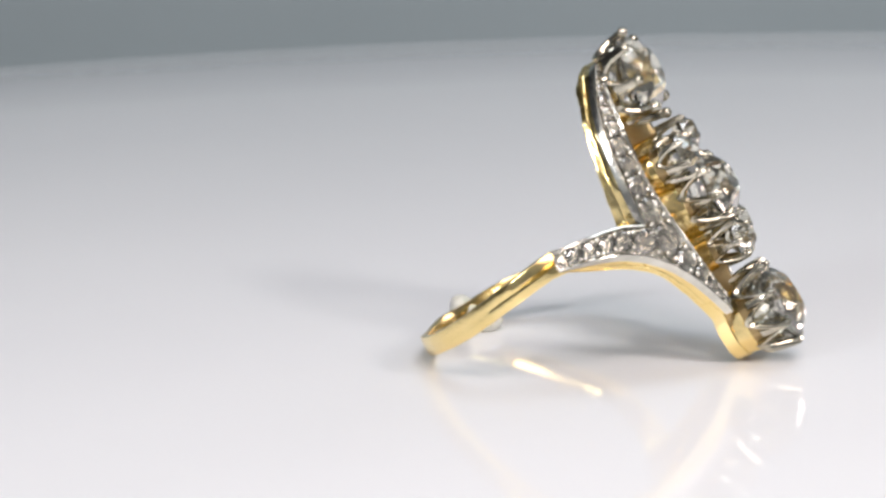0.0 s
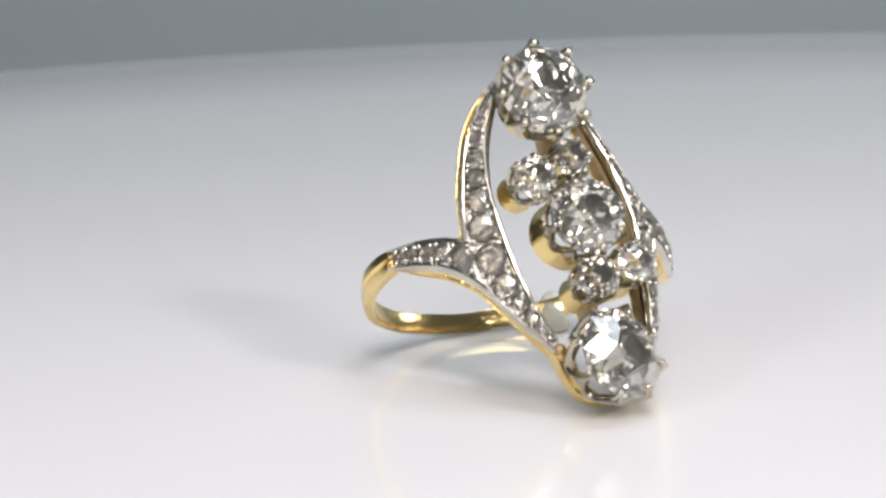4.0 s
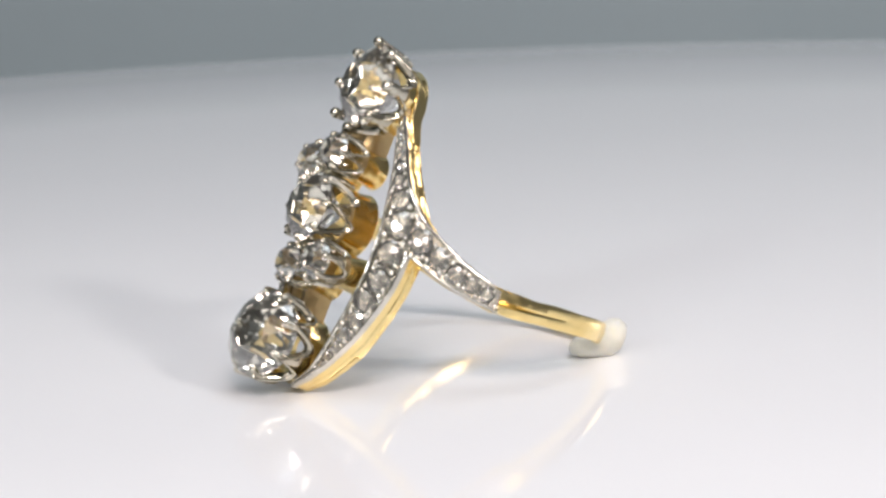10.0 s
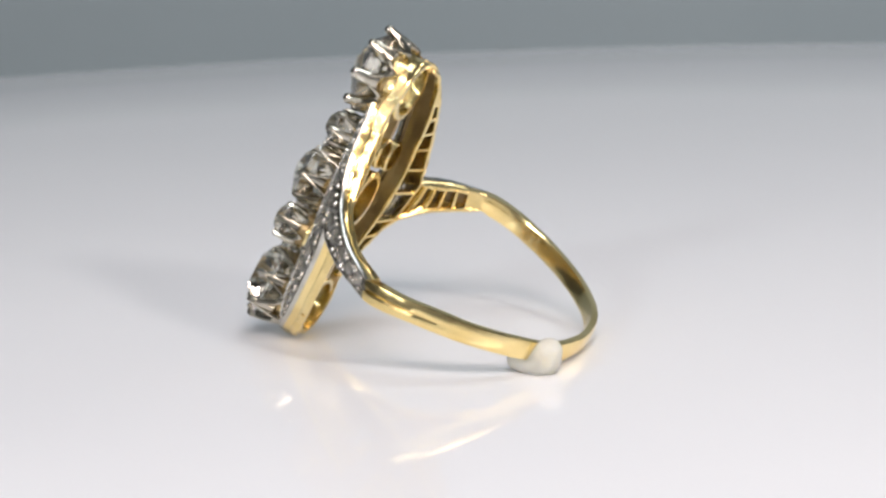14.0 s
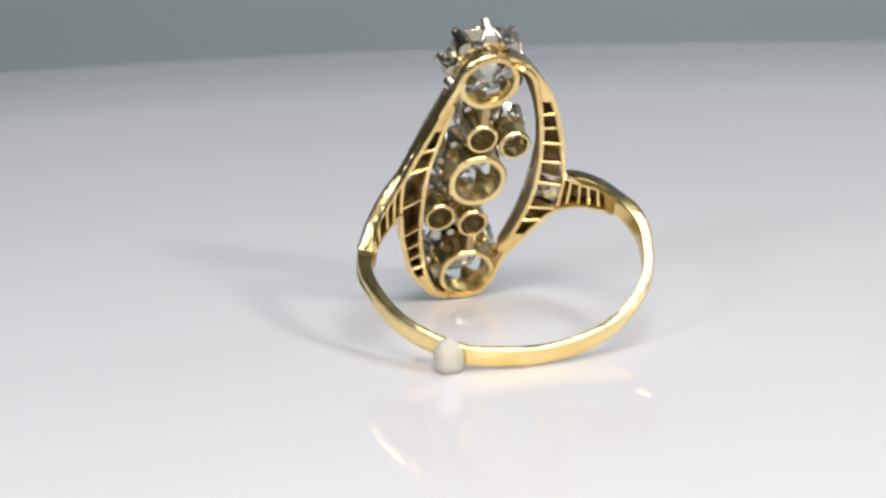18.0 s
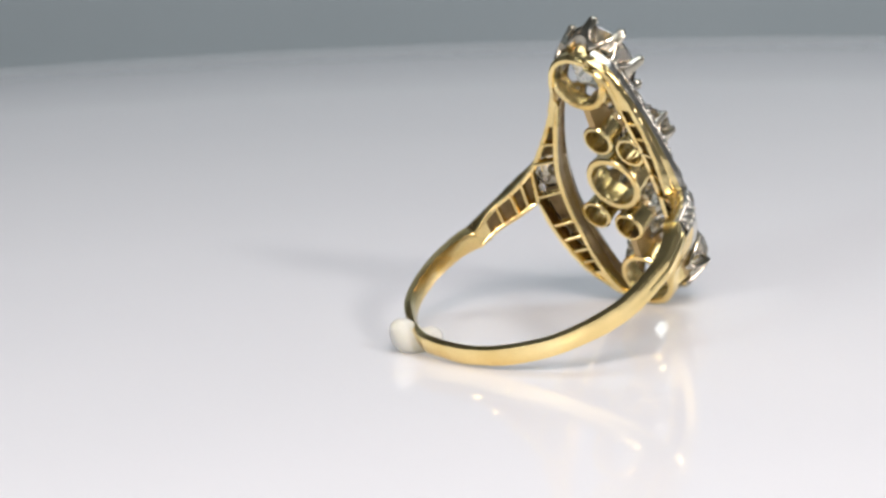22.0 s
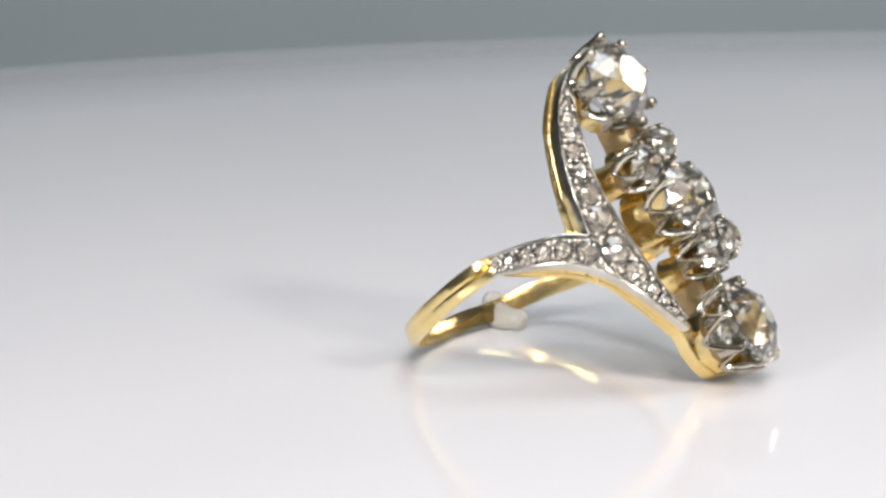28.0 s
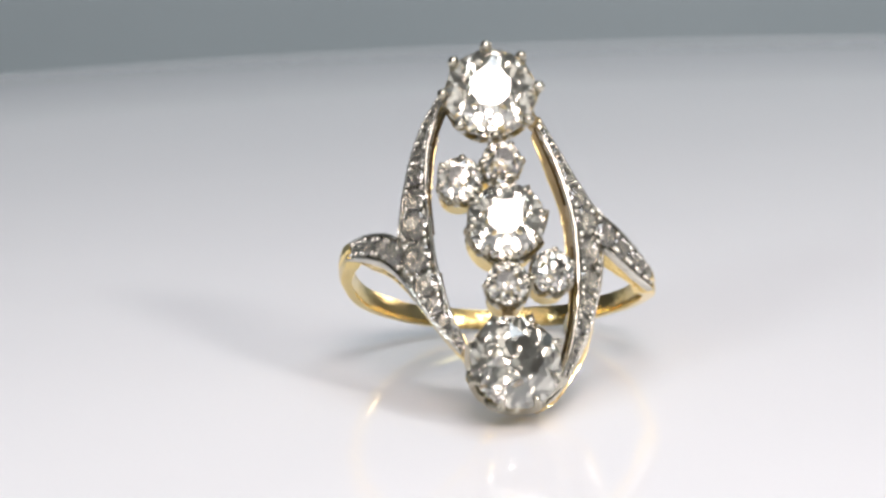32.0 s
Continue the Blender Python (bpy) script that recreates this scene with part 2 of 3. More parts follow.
def build_side(ring, side, s):
    """One side of the head: a pierced rail and the shoulder that forks off it, platinum in front, gold behind, set with small stones."""
    def Q(p):
        return P(s * p.x, s * p.y, p.z)

    def jitter(p, k=0.02):
        return p + Vector((noise.noise(p * 2.1), noise.noise(p * 2.1 + Vector((7, 0, 0))), noise.noise(p * 2.1 + Vector((0, 7, 0))))) * k
    N = 64
    upper, upper_b = spline(UPPER[side], N), spline(UPPER_BACK[side], N)
    fork, fork_b = spline(FORK[side], 40), spline(FORK_BACK[side], 40)
    lower, lower_b = spline(LOWER[side], 48), spline(LOWER_BACK[side], 48)
    inner, inner_b = spline(INNER[side], 90), spline(INNER_BACK[side], 90)
    split = next(i for i, p in enumerate(upper) if p.y < 1.75)
    crotch, crotch_b = lower[0], lower_b[0]
    # outer edge of the rail: along UPPER, across the root of the shoulder, along LOWER
    root = [upper[split].lerp(crotch, i / 8) for i in range(1, 8)]
    root_b = [upper_b[split].lerp(crotch_b, i / 8) for i in range(1, 8)]
    O, Ob = upper[:split + 1] + root + lower, upper_b[:split + 1] + root_b + lower_b
    drop = inner[-1].y - inner[0].y
    I = [at_height(inner, inner[0].y + drop * (p.y - O[0].y) / (O[-1].y - O[0].y)) for p in O]
    # shoulder: from its root on the rail to the shank
    top, top_b = upper[split:], upper_b[split:]
    m = len(top)
    low, low_b = spline(FORK[side], m), spline(FORK_BACK[side], m)

    # platinum: rims along the edges, a sunk floor between them, grains between the stones
    face = bmesh.new()
    centre, middle = Vector((4.6, 0.0, 0.0)), Vector((7.2, -0.8, -1.5))
    edges = ((upper, upper_b, centre, (0.17, 0.42)[side]), (fork, fork_b, middle, 0.34), (lower, lower_b, Vector((3.4, -4.0, 0.6)), (0.28, 0.40)[side]), (inner, inner_b, Vector((5, -1.5, 0.5)), 0.28))
    for E, back_edge, toward, high in edges:
        low_line = [back_edge[round(i * (len(back_edge) - 1) / (len(E) - 1))] for i in range(len(E))]
        rows = []
        for i, (p, (x, n)) in enumerate(zip(E, edge_frames(E, low_line, toward))):
            g = 0.022 if i % 2 else 0.0
            thin = min(1.0, 0.55 + 0.45 * min(i, len(E) - 1 - i) / 6)
            rows.append([Q(jitter(p + x * a * thin + n * b)) for a, b in ((0, -high), (-0.01, -0.08), (0.03, 0.01 + g), (0.10, 0.035 + g), (0.17, 0.01 + g), (0.20, -0.1), (0.20, -high))])
        loft(face, rows)

    def floor_rows(A, B):
        rows = []
        for i, (a, b) in enumerate(zip(A, B)):
            k = min(max(i, 1), len(A) - 2)
            along = (A[k + 1] + B[k + 1] - A[k - 1] - B[k - 1]).normalized()
            n = (b - a).cross(along).normalized()
            if n.dot(Vector((0.35 * a.x / 8, 0, 1))) < 0:
                n = -n
            rows.append((a.lerp(b, 0.06), a.lerp(b, 0.94), n, along))
        return rows
    rail_rows, arm_rows = floor_rows(I, O), floor_rows(top, low)
    stones = []

    def fill(A, B, rows, first, last, share, biggest):
        i = float(first)
        while i < last:
            k = min(int(i), len(A) - 2)
            f = i - k
            a, b = A[k].lerp(A[k + 1], f), B[k].lerp(B[k + 1], f)
            r = min(biggest, (b - a).length * share) * random.uniform(0.93, 1.04)
            c = a.lerp(b, 0.5)
            if r > 0.14 and all((c - o[0]).length > (o[1] + r) * 0.98 for o in stones):
                stones.append((c, r, rows[k][2], rows[k][3], b - a))
            i += 0.1
    root_at = split + 4
    fill(I, O, rail_rows, root_at - 1, len(O) - 4, 0.40, 0.86)
    fill(I[::-1], O[::-1], rail_rows[::-1], len(O) - root_at, len(O) - 3, 0.40, 0.86)
    fill(top, low, arm_rows, 2, m - 2, 0.36, 0.72)
    for c, r, n, along, w in stones:
        for y in (-1, 1):
            for f in (-0.72, 0.72):
                ball(face, Q(c + w.normalized() * y * r * 0.72 + along * r * f + n * random.uniform(0.0, 0.05)), min(0.17, 0.26 * r + 0.02) * random.uniform(0.85, 1.15) * S)
    head = part("rail_face", face, PLAT, ring, "platinum face with milled grain edges")
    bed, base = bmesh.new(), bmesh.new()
    for rows in (rail_rows, arm_rows):
        loft(bed, [[Q(a - n * 0.17), Q(b - n * 0.17), Q(b - n * 0.27), Q(a - n * 0.27)] for a, b, n, t in rows])
    part("setting_bed", bed, BED, head, "mottled bed under the small stones")
    # dark plates stand in for the shade seen through the back windows
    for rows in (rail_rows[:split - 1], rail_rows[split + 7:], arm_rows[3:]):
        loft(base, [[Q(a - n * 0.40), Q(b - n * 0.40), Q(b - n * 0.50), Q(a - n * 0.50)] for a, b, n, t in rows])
    part("gallery_floor", base, CELL_SHADE, head, "dark plate standing in for shade behind the small settings")
    for c, r, d, along, w in stones:
        bm = bmesh.new()
        turn = Vector((0, 0, 1)).rotation_difference(d).to_matrix() @ Matrix.Rotation(random.uniform(0.03, 0.28), 3, Vector((random.uniform(-1, 1), random.uniform(-1, 1), 0.1)))
        spin = random.random() * 6
        pts = [(0.36, 0.34, 6, 0), (0.70, 0.25, 9, 0.5), (1.0, 0, 14, 0), (0.97, -0.08, 14, 0), (0.5, -0.35, 7, 0.5), (0.1, -0.55, 7, 0)]
        vs = [bm.verts.new(Q(c - d * 0.02 + turn @ Vector((q * r * math.cos(a), q * r * math.sin(a), h * r * random.uniform(0.88, 1.12)))))
              for q, h, k, o in pts for a in ((j + o) / k * 2 * math.pi + spin for j in range(k))]
        bmesh.ops.convex_hull(bm, input=vs)
        part("accent_diamond", bm, ROSE, head, "", 0)

    # gold: side walls down to the back, a flat frame along the back edges, bars across it
    wall, inside, frame_bm = bmesh.new(), bmesh.new(), bmesh.new()
    for E, back_edge, toward, high in edges:
        low_line = [back_edge[round(i * (len(back_edge) - 1) / (len(E) - 1))] for i in range(len(E))]
        if len(back_edge) == len(E):
            low_line = back_edge
        rows, flat = [], []
        for i, (p, q, (x, n)) in enumerate(zip(E, low_line, edge_frames(E, low_line, toward))):
            thin = min(1.0, 0.5 + 0.5 * min(i, len(E) - 1 - i) / 6)
            a, b = p - n * (high - 0.03) + x * 0.015, q + x * 0.02 + n * 0.08
            # a shallow groove runs along the upper wall of one side, the others are gently hollow
            cut = 0.04 if E is upper and side == 0 else 0.03
            rows.append([Q(jitter(v, 0.045)) for v in (a, p - n * (high - 0.03) + x * 0.20 * thin, q + x * 0.22 * thin + n * 0.1, b, b.lerp(a, 0.42) - x * cut * 0.4, b.lerp(a, 0.5) + x * cut, b.lerp(a, 0.58) + x * cut * 0.2)])
            w = 0.30 * thin
            flat.append([Q(jitter(v, 0.03)) for v in (q + n * 0.18, q + n * 0.05 - x * 0.01, q + x * 0.06, q + x * (w - 0.05), q + x * w + n * 0.05, q + x * w + n * 0.24)])
        loft(inside if E is inner else wall, rows)
        loft(frame_bm, flat)
    gallery = part("rail_gallery", wall, GOLD, ring, "tapering yellow gold side walls")
    part("inner_wall", inside, DULL, gallery, "dull dark gold wall round the opening")
    part("back_frame", frame_bm, GOLD, gallery, "flat yellow gold frame of the pierced back")

    def bar(p, q, n, half=0.10, deep=0.42):
        bm = bmesh.new()
        t = (q - p).normalized()
        x = t.cross(n).normalized() * half
        p, q = p + t * 0.12, q - t * 0.12
        loft(bm, [[Q(jitter(v, 0.03)) for v in (a - x + n * deep, a - x + n * 0.05, a - x * 0.7 + n * 0.01, a + x * 0.7 + n * 0.01, a + x + n * 0.05, a + x + n * deep)] for a in (p, p.lerp(q, 0.5), q)])
        part("gallery_bar", bm, GOLD, gallery)
    for v in RAIL_BARS[side]:
        a, b = at_height(inner_b, v), at_height(Ob, v - 0.15)
        n = (at_height(O, v) - b).normalized()
        bar(a, b, n)
    n = (upper[split] - upper_b[split]).normalized()
    bar(upper_b[split], crotch_b, n, 0.12)
    for f in SHOULDER_BARS[side]:
        i = round(f * (m - 1))
        bar(top_b[i], low_b[i], (top[i] + low[i] - top_b[i] - low_b[i]).normalized())
    # solid ends of the pierced back
    ends = bmesh.new()
    for v0, v1 in ((inner_b[0].y, RAIL_WINDOWS[side][0]), (RAIL_WINDOWS[side][1], inner_b[-1].y)):
        rows = []
        for i in range(11):
            v = v0 + (v1 - v0) * i / 10
            a, b = at_height(inner_b, v), at_height(Ob, v + (Ob[0].y - inner_b[0].y if v > 0 else 0) * max(0.0, 1 - i / 10))
            up = Vector((0, 0, 0.3))
            rows.append([Q(jitter(p, 0.03)) for p in (a + up * 0.1, b + up * 0.1, b + up, a + up)])
        loft(ends, rows)
    i = round(0.82 * (m - 1))
    loft(ends, [[Q(p) for p in (top_b[k], low_b[k], low_b[k].lerp(low[k], 0.4), top_b[k].lerp(top[k], 0.4))] for k in range(i, m)])
    part("end_plate", ends, GOLD, gallery)


SHANK = [(8.18, -1.3, -4.77), (8.48, -1.15, -6.3), (8.42, -0.92, -8.2), (7.9, -0.7, -10.6), (6.85, -0.53, -12.75), (4.85, -0.5, -14.6), (2.75, -0.35, -15.4),
         (0.3, -0.4, -15.45), (-2.25, -0.28, -15.0), (-4.9, -0.15, -13.55), (-7.2, 0.16, -10.95), (-8.14, 0.64, -8.1), (-8.14, 0.95, -6.4), (-7.75, 1.16, -4.85)]


def cross_frame(c):
    """Across (along v) and outward directions along a centre line."""
    out = []
    for i in range(len(c)):
        t = (c[min(i + 1, len(c) - 1)] - c[max(i - 1, 0)]).normalized()
        w = Vector((0, 1, 0))
        w = (w - t * w.dot(t)).normalized()
        o = t.cross(w)
        if o.dot(c[i] - Vector((0, 0, -7.6))) < 0:
            o = -o
        out.append((w, o))
    return out


def collet(parent, u, v, R, girdle, r_back, r_in, claws, turn, bead, drop, crown=0.5, du=0.0, dv=0.0, out=0.91, lean=0.0, nod=0.0):
    """A cup setting: ribbed gold tube at the back, platinum loops, claws and one brilliant."""
    low = girdle - drop
    bm = bmesh.new()
    n = claws * 8
    top = 0.46 * girdle
    prof = [(r_in, 0.0, 0), (r_back - 0.08, 0.0, 0), (r_back, 0.10, 0), (r_back * 0.98, 0.4, 0.3), (max(R * 0.84, r_back * 0.95), top, 0.6), (R * 0.76, top, 0.6), (r_in, 0.35, 0)]
    def cup_rows(prof):
        rows = []
        for i in range(n):
            a = 2 * math.pi * i / n + turn
            rib = -0.13 * R * abs(math.sin(claws * (a - turn) / 2))
            rows.append([P(u + du * h / girdle + (r + k * rib) * math.cos(a), v + dv * h / girdle + (r + k * rib) * math.sin(a), h) for r, h, k in prof])
        return rows
    loft(bm, cup_rows(prof), closed=True)
    cup = part("collet", bm, GOLD, parent, "open yellow gold cup setting")
    u, v = u + du, v + dv
    tilt = Matrix.Rotation(lean * 0.25, 3, "Y")

    def K(x, y, h):
        return P(*(Vector((u, v, girdle)) + tilt @ Vector((x, y, h - girdle))))
    # platinum loops: a wire that dips between the claws
    bm = bmesh.new()
    n = claws * 12
    wire = 0.07 * R + 0.085
    rows, shell = [], []
    for i in range(n):
        a = 2 * math.pi * i / n + turn
        x = 1 - abs(math.sin(claws * (a - turn) / 2))
        h = low + (girdle - low) * x
        r = R * (0.86 + 0.15 * x ** 0.7)
        foot = max(R * 0.84, r_back * 0.93) - 0.07 * R * (1 - x)
        low_in = Vector((u - du + du * top / girdle, v - dv + dv * top / girdle, 0))
        shell.append([P(low_in.x + (foot - 0.14) * math.cos(a), low_in.y + (foot - 0.14) * math.sin(a), top - 0.2), P(low_in.x + foot * math.cos(a), low_in.y + foot * math.sin(a), top - 0.05),
                      K((r - 0.05 * R) * math.cos(a), (r - 0.05 * R) * math.sin(a), h), K((r - 0.05 * R - 0.13) * math.cos(a), (r - 0.05 * R - 0.13) * math.sin(a), h)])
        rows.append([K((r + wire * math.cos(b)) * math.cos(a), (r + wire * math.cos(b)) * math.sin(a), h + 1.25 * wire * math.sin(b)) for b in (2 * math.pi * m / 8 for m in range(8))])
    loft(bm, rows, closed=True)
    part("crown", bm, CLAW, cup, "looped platinum crown round the stone")
    part("inner_tube", loft(bmesh.new(), shell, closed=True), DULL, cup, "scalloped dull gold tube below the stone")
    for k in range(claws):
        a = 2 * math.pi * k / claws + turn
        ca, sa = math.cos(a), math.sin(a)
        bm = bmesh.new()
        line = spline([(R * 0.90, low + 0.15 * drop), (R * 0.99, low + 0.65 * drop), (R * max(1.0, out), girdle), (R * (out + 0.04), girdle + 0.09 * R), (R * out, girdle + 0.13 * R)], 9)
        rows = []
        for j, q in enumerate(line):
            w = bead * (1.35 - 0.55 * j / 8)
            rows.append([K((q.x + w * 0.7 * math.cos(b)) * ca - w * math.sin(b) * sa, (q.x + w * 0.7 * math.cos(b)) * sa + w * math.sin(b) * ca, q.y + w * 0.3 * math.cos(b))
                         for b in (2 * math.pi * m / 8 for m in range(8))])
        loft(bm, rows)
        ball(bm, K(R * out * ca, R * out * sa, girdle + 0.12 * R), bead * random.uniform(0.95, 1.1) * S)
        part("claw", bm, CLAW, cup)
    part("diamond", brilliant(bmesh.new(), (u, v, girdle), turn + 0.2, R, crown, lean=lean, nod=nod), DIAM, cup, "colourless old cut diamond", 0)
    return cup


def build_ring():
    ring = tagged(new("diamond_ring"), "antique gold and platinum ring with seven claw-set diamonds", "ring")
    # head: two pierced rails with the two shoulders
    for side, s in enumerate((1, -1)):
        build_side(ring, side, s)
        # the rail's outer wall runs on round the end cup
        b0 = UPPER[side][0][:2]
        tip, tip_b = spline(UPPER[side], 64)[:9], spline(UPPER_BACK[side], 64)[:9]
        line = [Vector((p.x, p.y, p.z - 0.52)) for p in tip[8:0:-4]]
        lows = [p.z for p in tip_b[8:0:-4]] + [tip_b[0].z, -0.02, -0.12, -0.14, -0.14, -0.14, -0.14, -0.14, -0.12]
        line = spline(line + [(*b0, tip[0].z - 0.5), (2.25, 6.9, 0.72), (2.02, 7.6, 0.66), (1.65, 8.42, 0.64), (0.98, 9.07, 0.66), (0.1, 9.36, 0.7), (-0.8, 9.25, 0.75), (-1.55, 8.85, 0.8)], 61)
        lows = spline([(x, 0, 0) for x in lows], 61)
        rows = []
        for i, p in enumerate(line):
            t = (line[min(i + 1, 60)] - line[max(i - 1, 0)]).normalized()
            m = Vector((-t.y, t.x, 0)) * 0.24
            f = max(0.0, 1 - i / 14)
            low = lows[i].x + 0.06 * f
            p = p + m * 0.25 * f
            rows.append([P(s * q.x, s * q.y, h) for q, h in ((p + m * 0.1, low + 0.06), (p + m * 0.4, low), (p + m * 1.4, low), (p + m, p.z), (p + m * 0.25, p.z), (p, p.z - 0.06))])
        part("end_band", loft(bmesh.new(), rows), GOLD, ring)
        # small knuckle between the rail's tip and the end cup
        bm = bmesh.new()
        a0 = INNER[side][0][:2]
        rows = []
        for f, top in ((0.0, 0.85), (0.3, 0.9), (0.65, 0.8), (1.0, 0.65)):
            x0, y0, x1, y1 = (p + (q - p) * f for p, q in zip((a0[0], a0[1], b0[0] - 0.2, b0[1] - 0.1), (1.45, 6.75, 1.80, 7.05)))
            rows.append([P(s * x, s * y, h) for x, y, h in ((x0, y0, 0.1), (x1, y1, 0.1), (x1, y1, top - 0.12), (x1 + (x0 - x1) * 0.2, y1 + (y0 - y1) * 0.2, top), (x0 + (x1 - x0) * 0.2, y0 + (y1 - y0) * 0.2, top), (x0, y0, top - 0.1))])
        loft(bm, rows)
        for f, side_way, h, r in ((0.05, 0.7, 0.92, 0.30), (0.3, 0.35, 0.98, 0.33), (0.5, 0.8, 0.85, 0.27), (0.75, 0.45, 0.85, 0.30), (1.0, 0.6, 0.72, 0.24)):
            x0, y0, x1, y1 = (p + (q - p) * f for p, q in zip((a0[0], a0[1], b0[0] - 0.2, b0[1] - 0.1), (1.45, 6.75, 1.80, 7.05)))
            ball(bm, P(s * (x0 + (x1 - x0) * side_way), s * (y0 + (y1 - y0) * side_way), h), r * S, 0.9)
        part("knuckle", bm, DULL, ring, "lumpy dull gold joint at the rail's tip")
        # bar between the end cup and the small cup
        rows = []
        for y, wide, high in ((4.0, 0.34, 1.95), (4.5, 0.27, 1.75), (5.1, 0.25, 1.7), (5.8, 0.36, 1.9)):
            rows.append([P(s * x, s * y, h) for x, h in ((-0.22, 0.05), (0.22, 0.05), (0.25, 0.5), (wide, high - 0.15), (wide - 0.1, high), (0.1 - wide, high), (-wide, high - 0.15), (-0.25, 0.5))])
        part("bridge", loft(bmesh.new(), rows), DULL, ring, "deep dull gold web between the cups")
    # shank
    c = spline(SHANK, 181)
    fr = cross_frame(c)
    rows, sections = [], []
    for i, (p, (w, o)) in enumerate(zip(c, fr)):
        f = math.sin(i / 180 * math.pi)
        x, h = 1.22 + 0.10 * (1 - f) ** 1.3, 0.50 + 0.54 * (1 - f) ** 1.5
        p = p + o * (0.52 - 0.06 * f - h / 2)
        g = 0.20 * max(0.0, 1 - f * 1.15)
        e = max(0.0, 1 - f * 2.2)
        square = ((-0.5, 0.3), (-0.49, 0.47), (-0.36, 0.5))
        section = ((-0.5, 0.12), (-0.47, 0.34), (-0.33, 0.45), (-0.12, 0.5), (0, 0.5 - g), (0.12, 0.5), (0.33, 0.45), (0.47, 0.34), (0.5, 0.12), (0.48, -0.42), (0.36, -0.5), (-0.36, -0.5), (-0.48, -0.42))
        section = [(a + (square[k][0] - a) * e, b + (square[k][1] - b) * e) if k < 3 else (a + (-square[8 - k][0] - a) * e, b + (square[8 - k][1] - b) * e) if 5 < k < 9 else (a, b)
                   for k, (a, b) in enumerate(section)]
        rows.append([p + w * a * x + o * b * h for a, b in section])
        sections.append(section)
    # the first and last stretch run smoothly out of the shoulders' ends
    reach = 7
    for k in (0, 1):
        turn = 1 - 2 * k
        ends = [Vector((turn * q[0], turn * q[1], q[2])) for q in (UPPER[k][-1], FORK[k][-1], UPPER_BACK[k][-1], FORK_BACK[k][-1])]
        lead = [Vector((turn * q[0], turn * q[1], q[2])) for q in (UPPER[k][-2], FORK[k][-2], UPPER_BACK[k][-2], FORK_BACK[k][-2])]
        if k:
            ends, lead = [[e[1], e[0], e[3], e[2]] for e in (ends, lead)]
        order = range(181) if k == 0 else range(180, -1, -1)
        near = [order[i] for i in range(reach + 2)]
        for j, (a, b) in enumerate(sections[near[0]]):
            across, deep = 0.5 - a, 0.5 - b
            start, before = [(c[0] * (1 - across) + c[1] * across) * (1 - deep) + (c[2] * (1 - across) + c[3] * across) * deep for c in (ends, lead)]
            goal = rows[near[reach]][j]
            span = (goal - start).length
            t0, t1 = (start - before).normalized() * span * 0.5, (rows[near[reach + 1]][j] - goal).normalized() * span * 0.8
            for i in range(reach):
                f = i / reach
                rows[near[i]][j] = start * (2 * f ** 3 - 3 * f ** 2 + 1) + t0 * (f ** 3 - 2 * f ** 2 + f) + goal * (3 * f ** 2 - 2 * f ** 3) + t1 * (f ** 3 - f ** 2)
    rows = [[P(*q) for q in r] for r in rows]
    rows = [[q + Vector((noise.noise(q * 700), noise.noise(q * 700 + Vector((5, 0, 0))), noise.noise(q * 700 + Vector((0, 5, 0))))) * 0.035 * S for q in r] for r in rows]
    part("shank", loft(bmesh.new(), rows), GOLD, ring, "polished tapering yellow gold band")
    # seven stones
    collet(ring, 0, 7.45, 2.44, 2.62, 1.95, 1.55, 8, radians(92), 0.31, 1.5, 0.44, -0.20, 0.02, 1.04, radians(-3), radians(2))
    collet(ring, 0, 0.05, 2.05, 3.47, 1.90, 1.50, 8, radians(100), 0.18, 1.8, 0.45, 0.08, 0.05, 0.89, radians(-5))
    collet(ring, 0, -7.4, 2.45, 3.36, 1.88, 1.52, 8, radians(68), 0.19, 1.8, 0.44, 0.10, 0.10, 0.89, radians(15), radians(-3))
    collet(ring, 0, 3.25, 1.08, 3.30, 1.02, 0.80, 6, radians(60), 0.17, 1.6, 0.6, 0.10, 0.15, 0.91, radians(6))
    collet(ring, -2.15, 2.6, 1.20, 3.12, 1.02, 0.80, 6, radians(80), 0.18, 1.4, 0.5, 0, 0, 0.91, radians(-7))
    collet(ring, 2.2, -2.6, 1.14, 3.25, 1.02, 0.80, 6, radians(20), 0.17, 1.5, 0.5, 0.12, 0, 0.91, radians(9), radians(3))
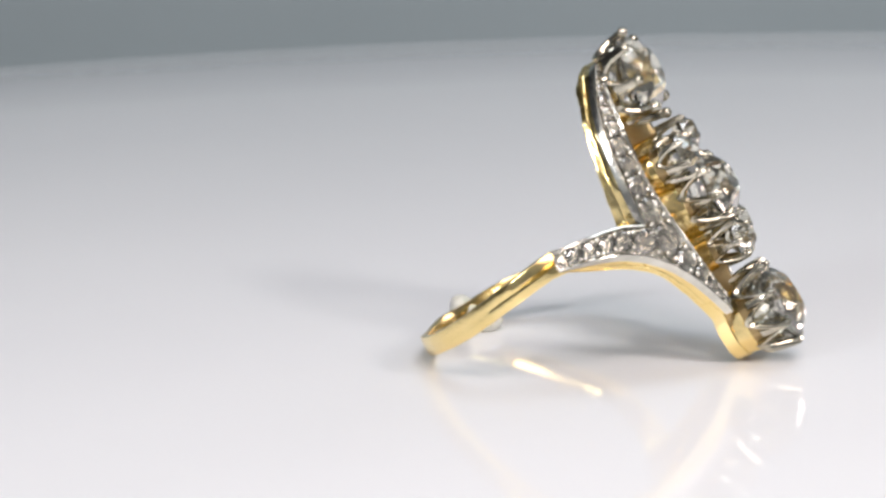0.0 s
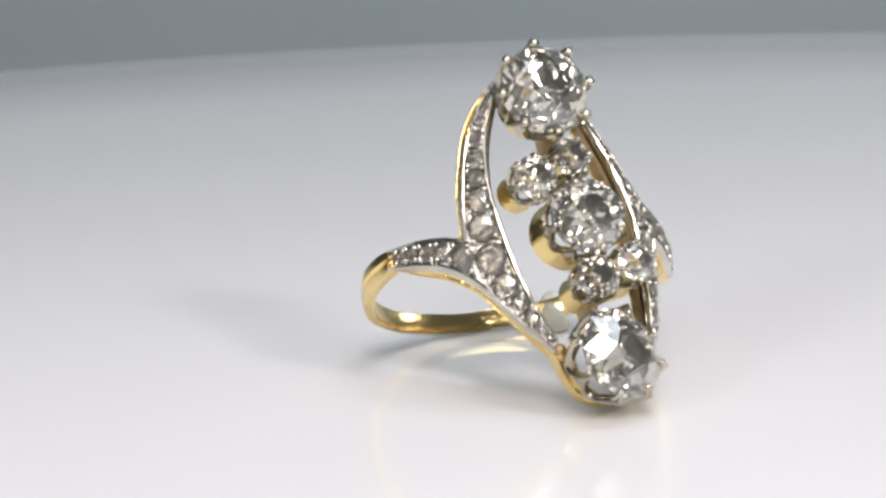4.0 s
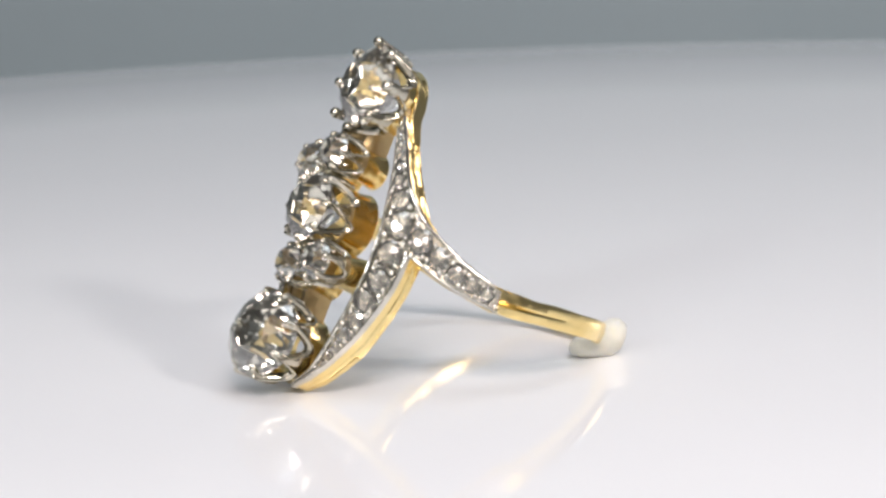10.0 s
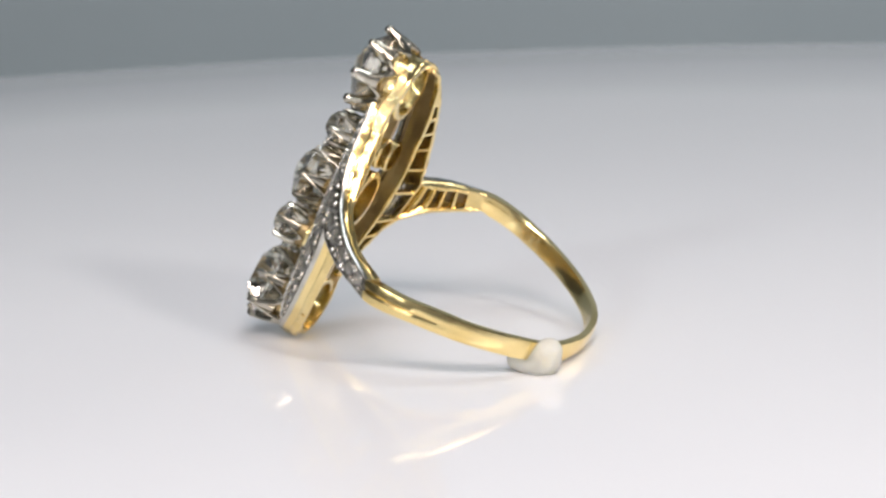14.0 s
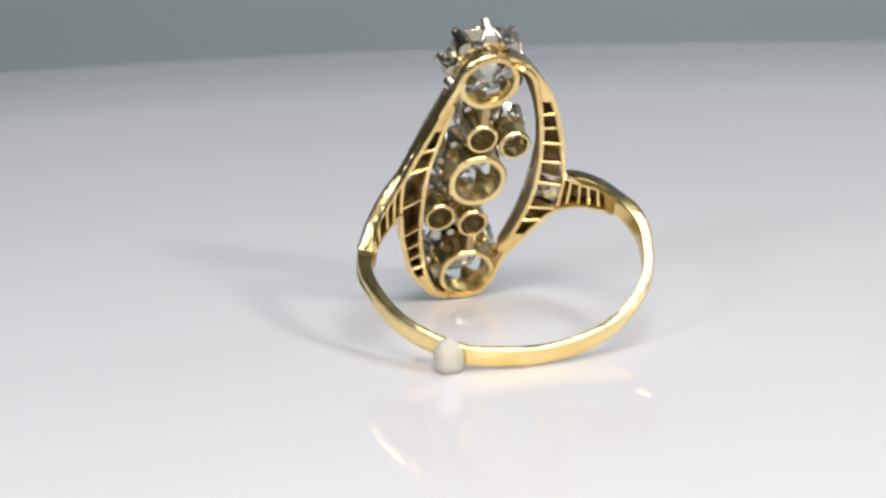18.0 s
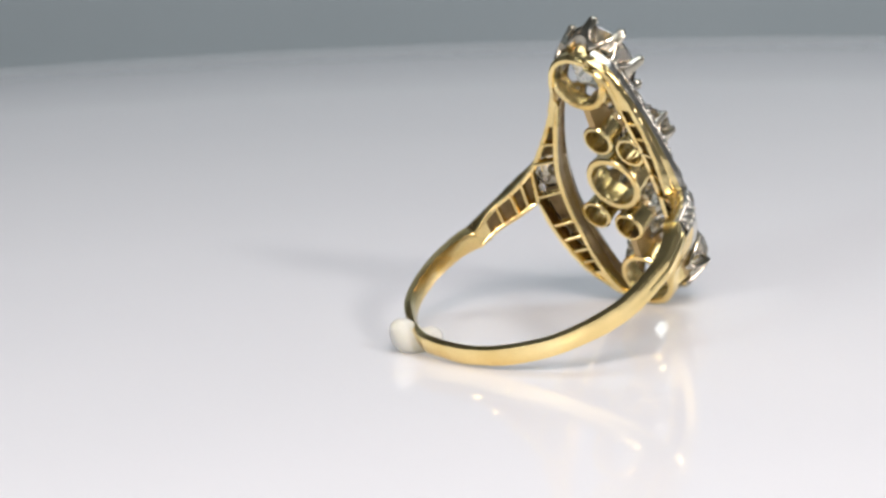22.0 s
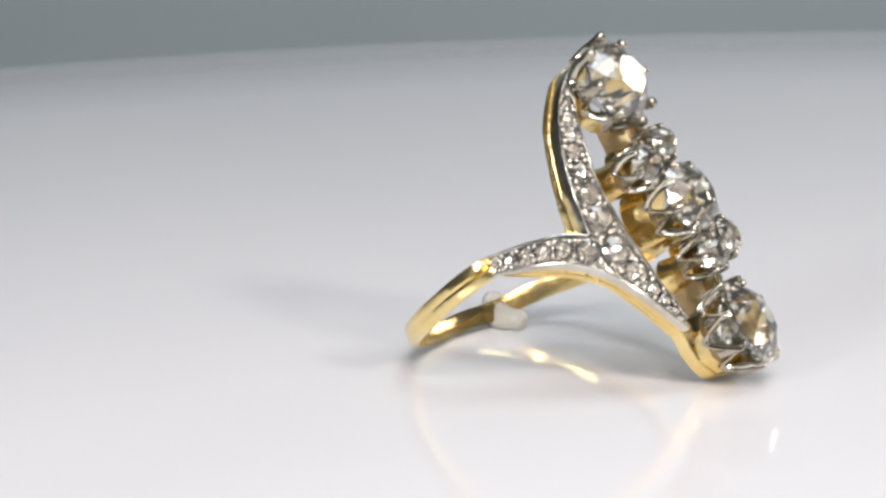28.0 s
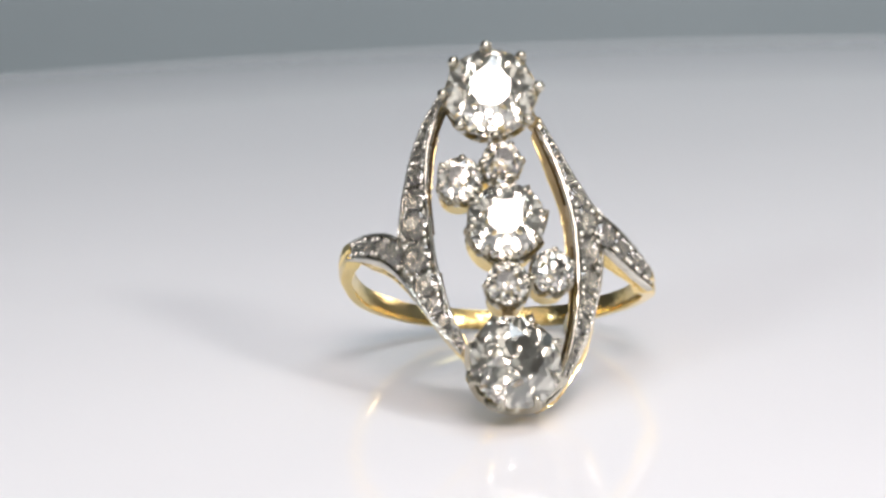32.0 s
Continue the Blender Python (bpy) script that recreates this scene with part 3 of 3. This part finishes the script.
    collet(ring, 0, -3.3, 1.14, 3.25, 1.02, 0.80, 6, radians(0), 0.17, 1.6, 0.6, -0.05, 0.15, 0.91, radians(-10), radians(4))
    return ring


diamond_ring = build_ring()


# ---- the lump of wax that steadies the shank ----
WAX_FOOT = Vector((-2.25, 4.55, 0.0))


def build_wax():
    """Two pressed lobes that run into each other."""
    bm = bmesh.new()
    bmesh.ops.create_icosphere(bm, subdivisions=4, radius=1.0)
    lobes = ((Vector((-1.0, 0.85, 1.5)), 1.04), (Vector((1.25, -0.1, 0.62)), 0.74), (Vector((0.1, 0.15, 0.3)), 0.8), (Vector((-0.7, 0.6, 0.3)), 0.7))
    heart = Vector((0.05, 0.2, 0.55))
    for v in bm.verts:
        d = v.co.normalized()
        reach = 2.6
        while reach > 0.3 and sum(math.exp(-((heart + d * reach - at).length / r) ** 2) for at, r in lobes) < 0.42:
            reach -= 0.03
        reach *= 1 + 0.07 * noise.noise(d * 2.4 + Vector((3, 1, 7))) + 0.02 * noise.noise(d * 6)
        v.co = (heart + d * reach) * S
        v.co.z = max(v.co.z, 0.0)
    for _ in range(10):
        bmesh.ops.smooth_vert(bm, verts=bm.verts, factor=0.5, use_axis_x=True, use_axis_y=True, use_axis_z=True)
    for v in bm.verts:
        v.co.z = v.co.z if v.co.z > 0.05 * S else 0.0
    ob = new("wax_lump", finish("wax_lump", bm, WAX, 89))
    return tagged(ob, "small translucent whitish lump of wax holding the gold shank", "wax")


wax_lump = build_wax()


# ---- what turns ----
def motions():
    """Everything on the turntable goes round clockwise, a turn in about 26.6 s."""
    times = (0, 3.5, 5.5, 10, 14.5, 16.5, 21, 25.5, 27.5, 32)
    turned = (3.263, 49.672, 76.037, 136.182, 196.652, 223.788, 285.983, 347.856, 375.591, 436.361)
    steps = [i * 0.25 for i in range(129)]
    spin = [Matrix.Rotation(-radians(float(np.interp(t, times, turned))), 4, "Z") for t in steps]
    for thing, at in ((turntable, Matrix.Translation(DISC_AT)), (diamond_ring, RING_AT), (wax_lump, Matrix.Translation(WAX_FOOT * S))):
        walk(thing, [(t, r @ at) for t, r in zip(steps, spin)])


motions()
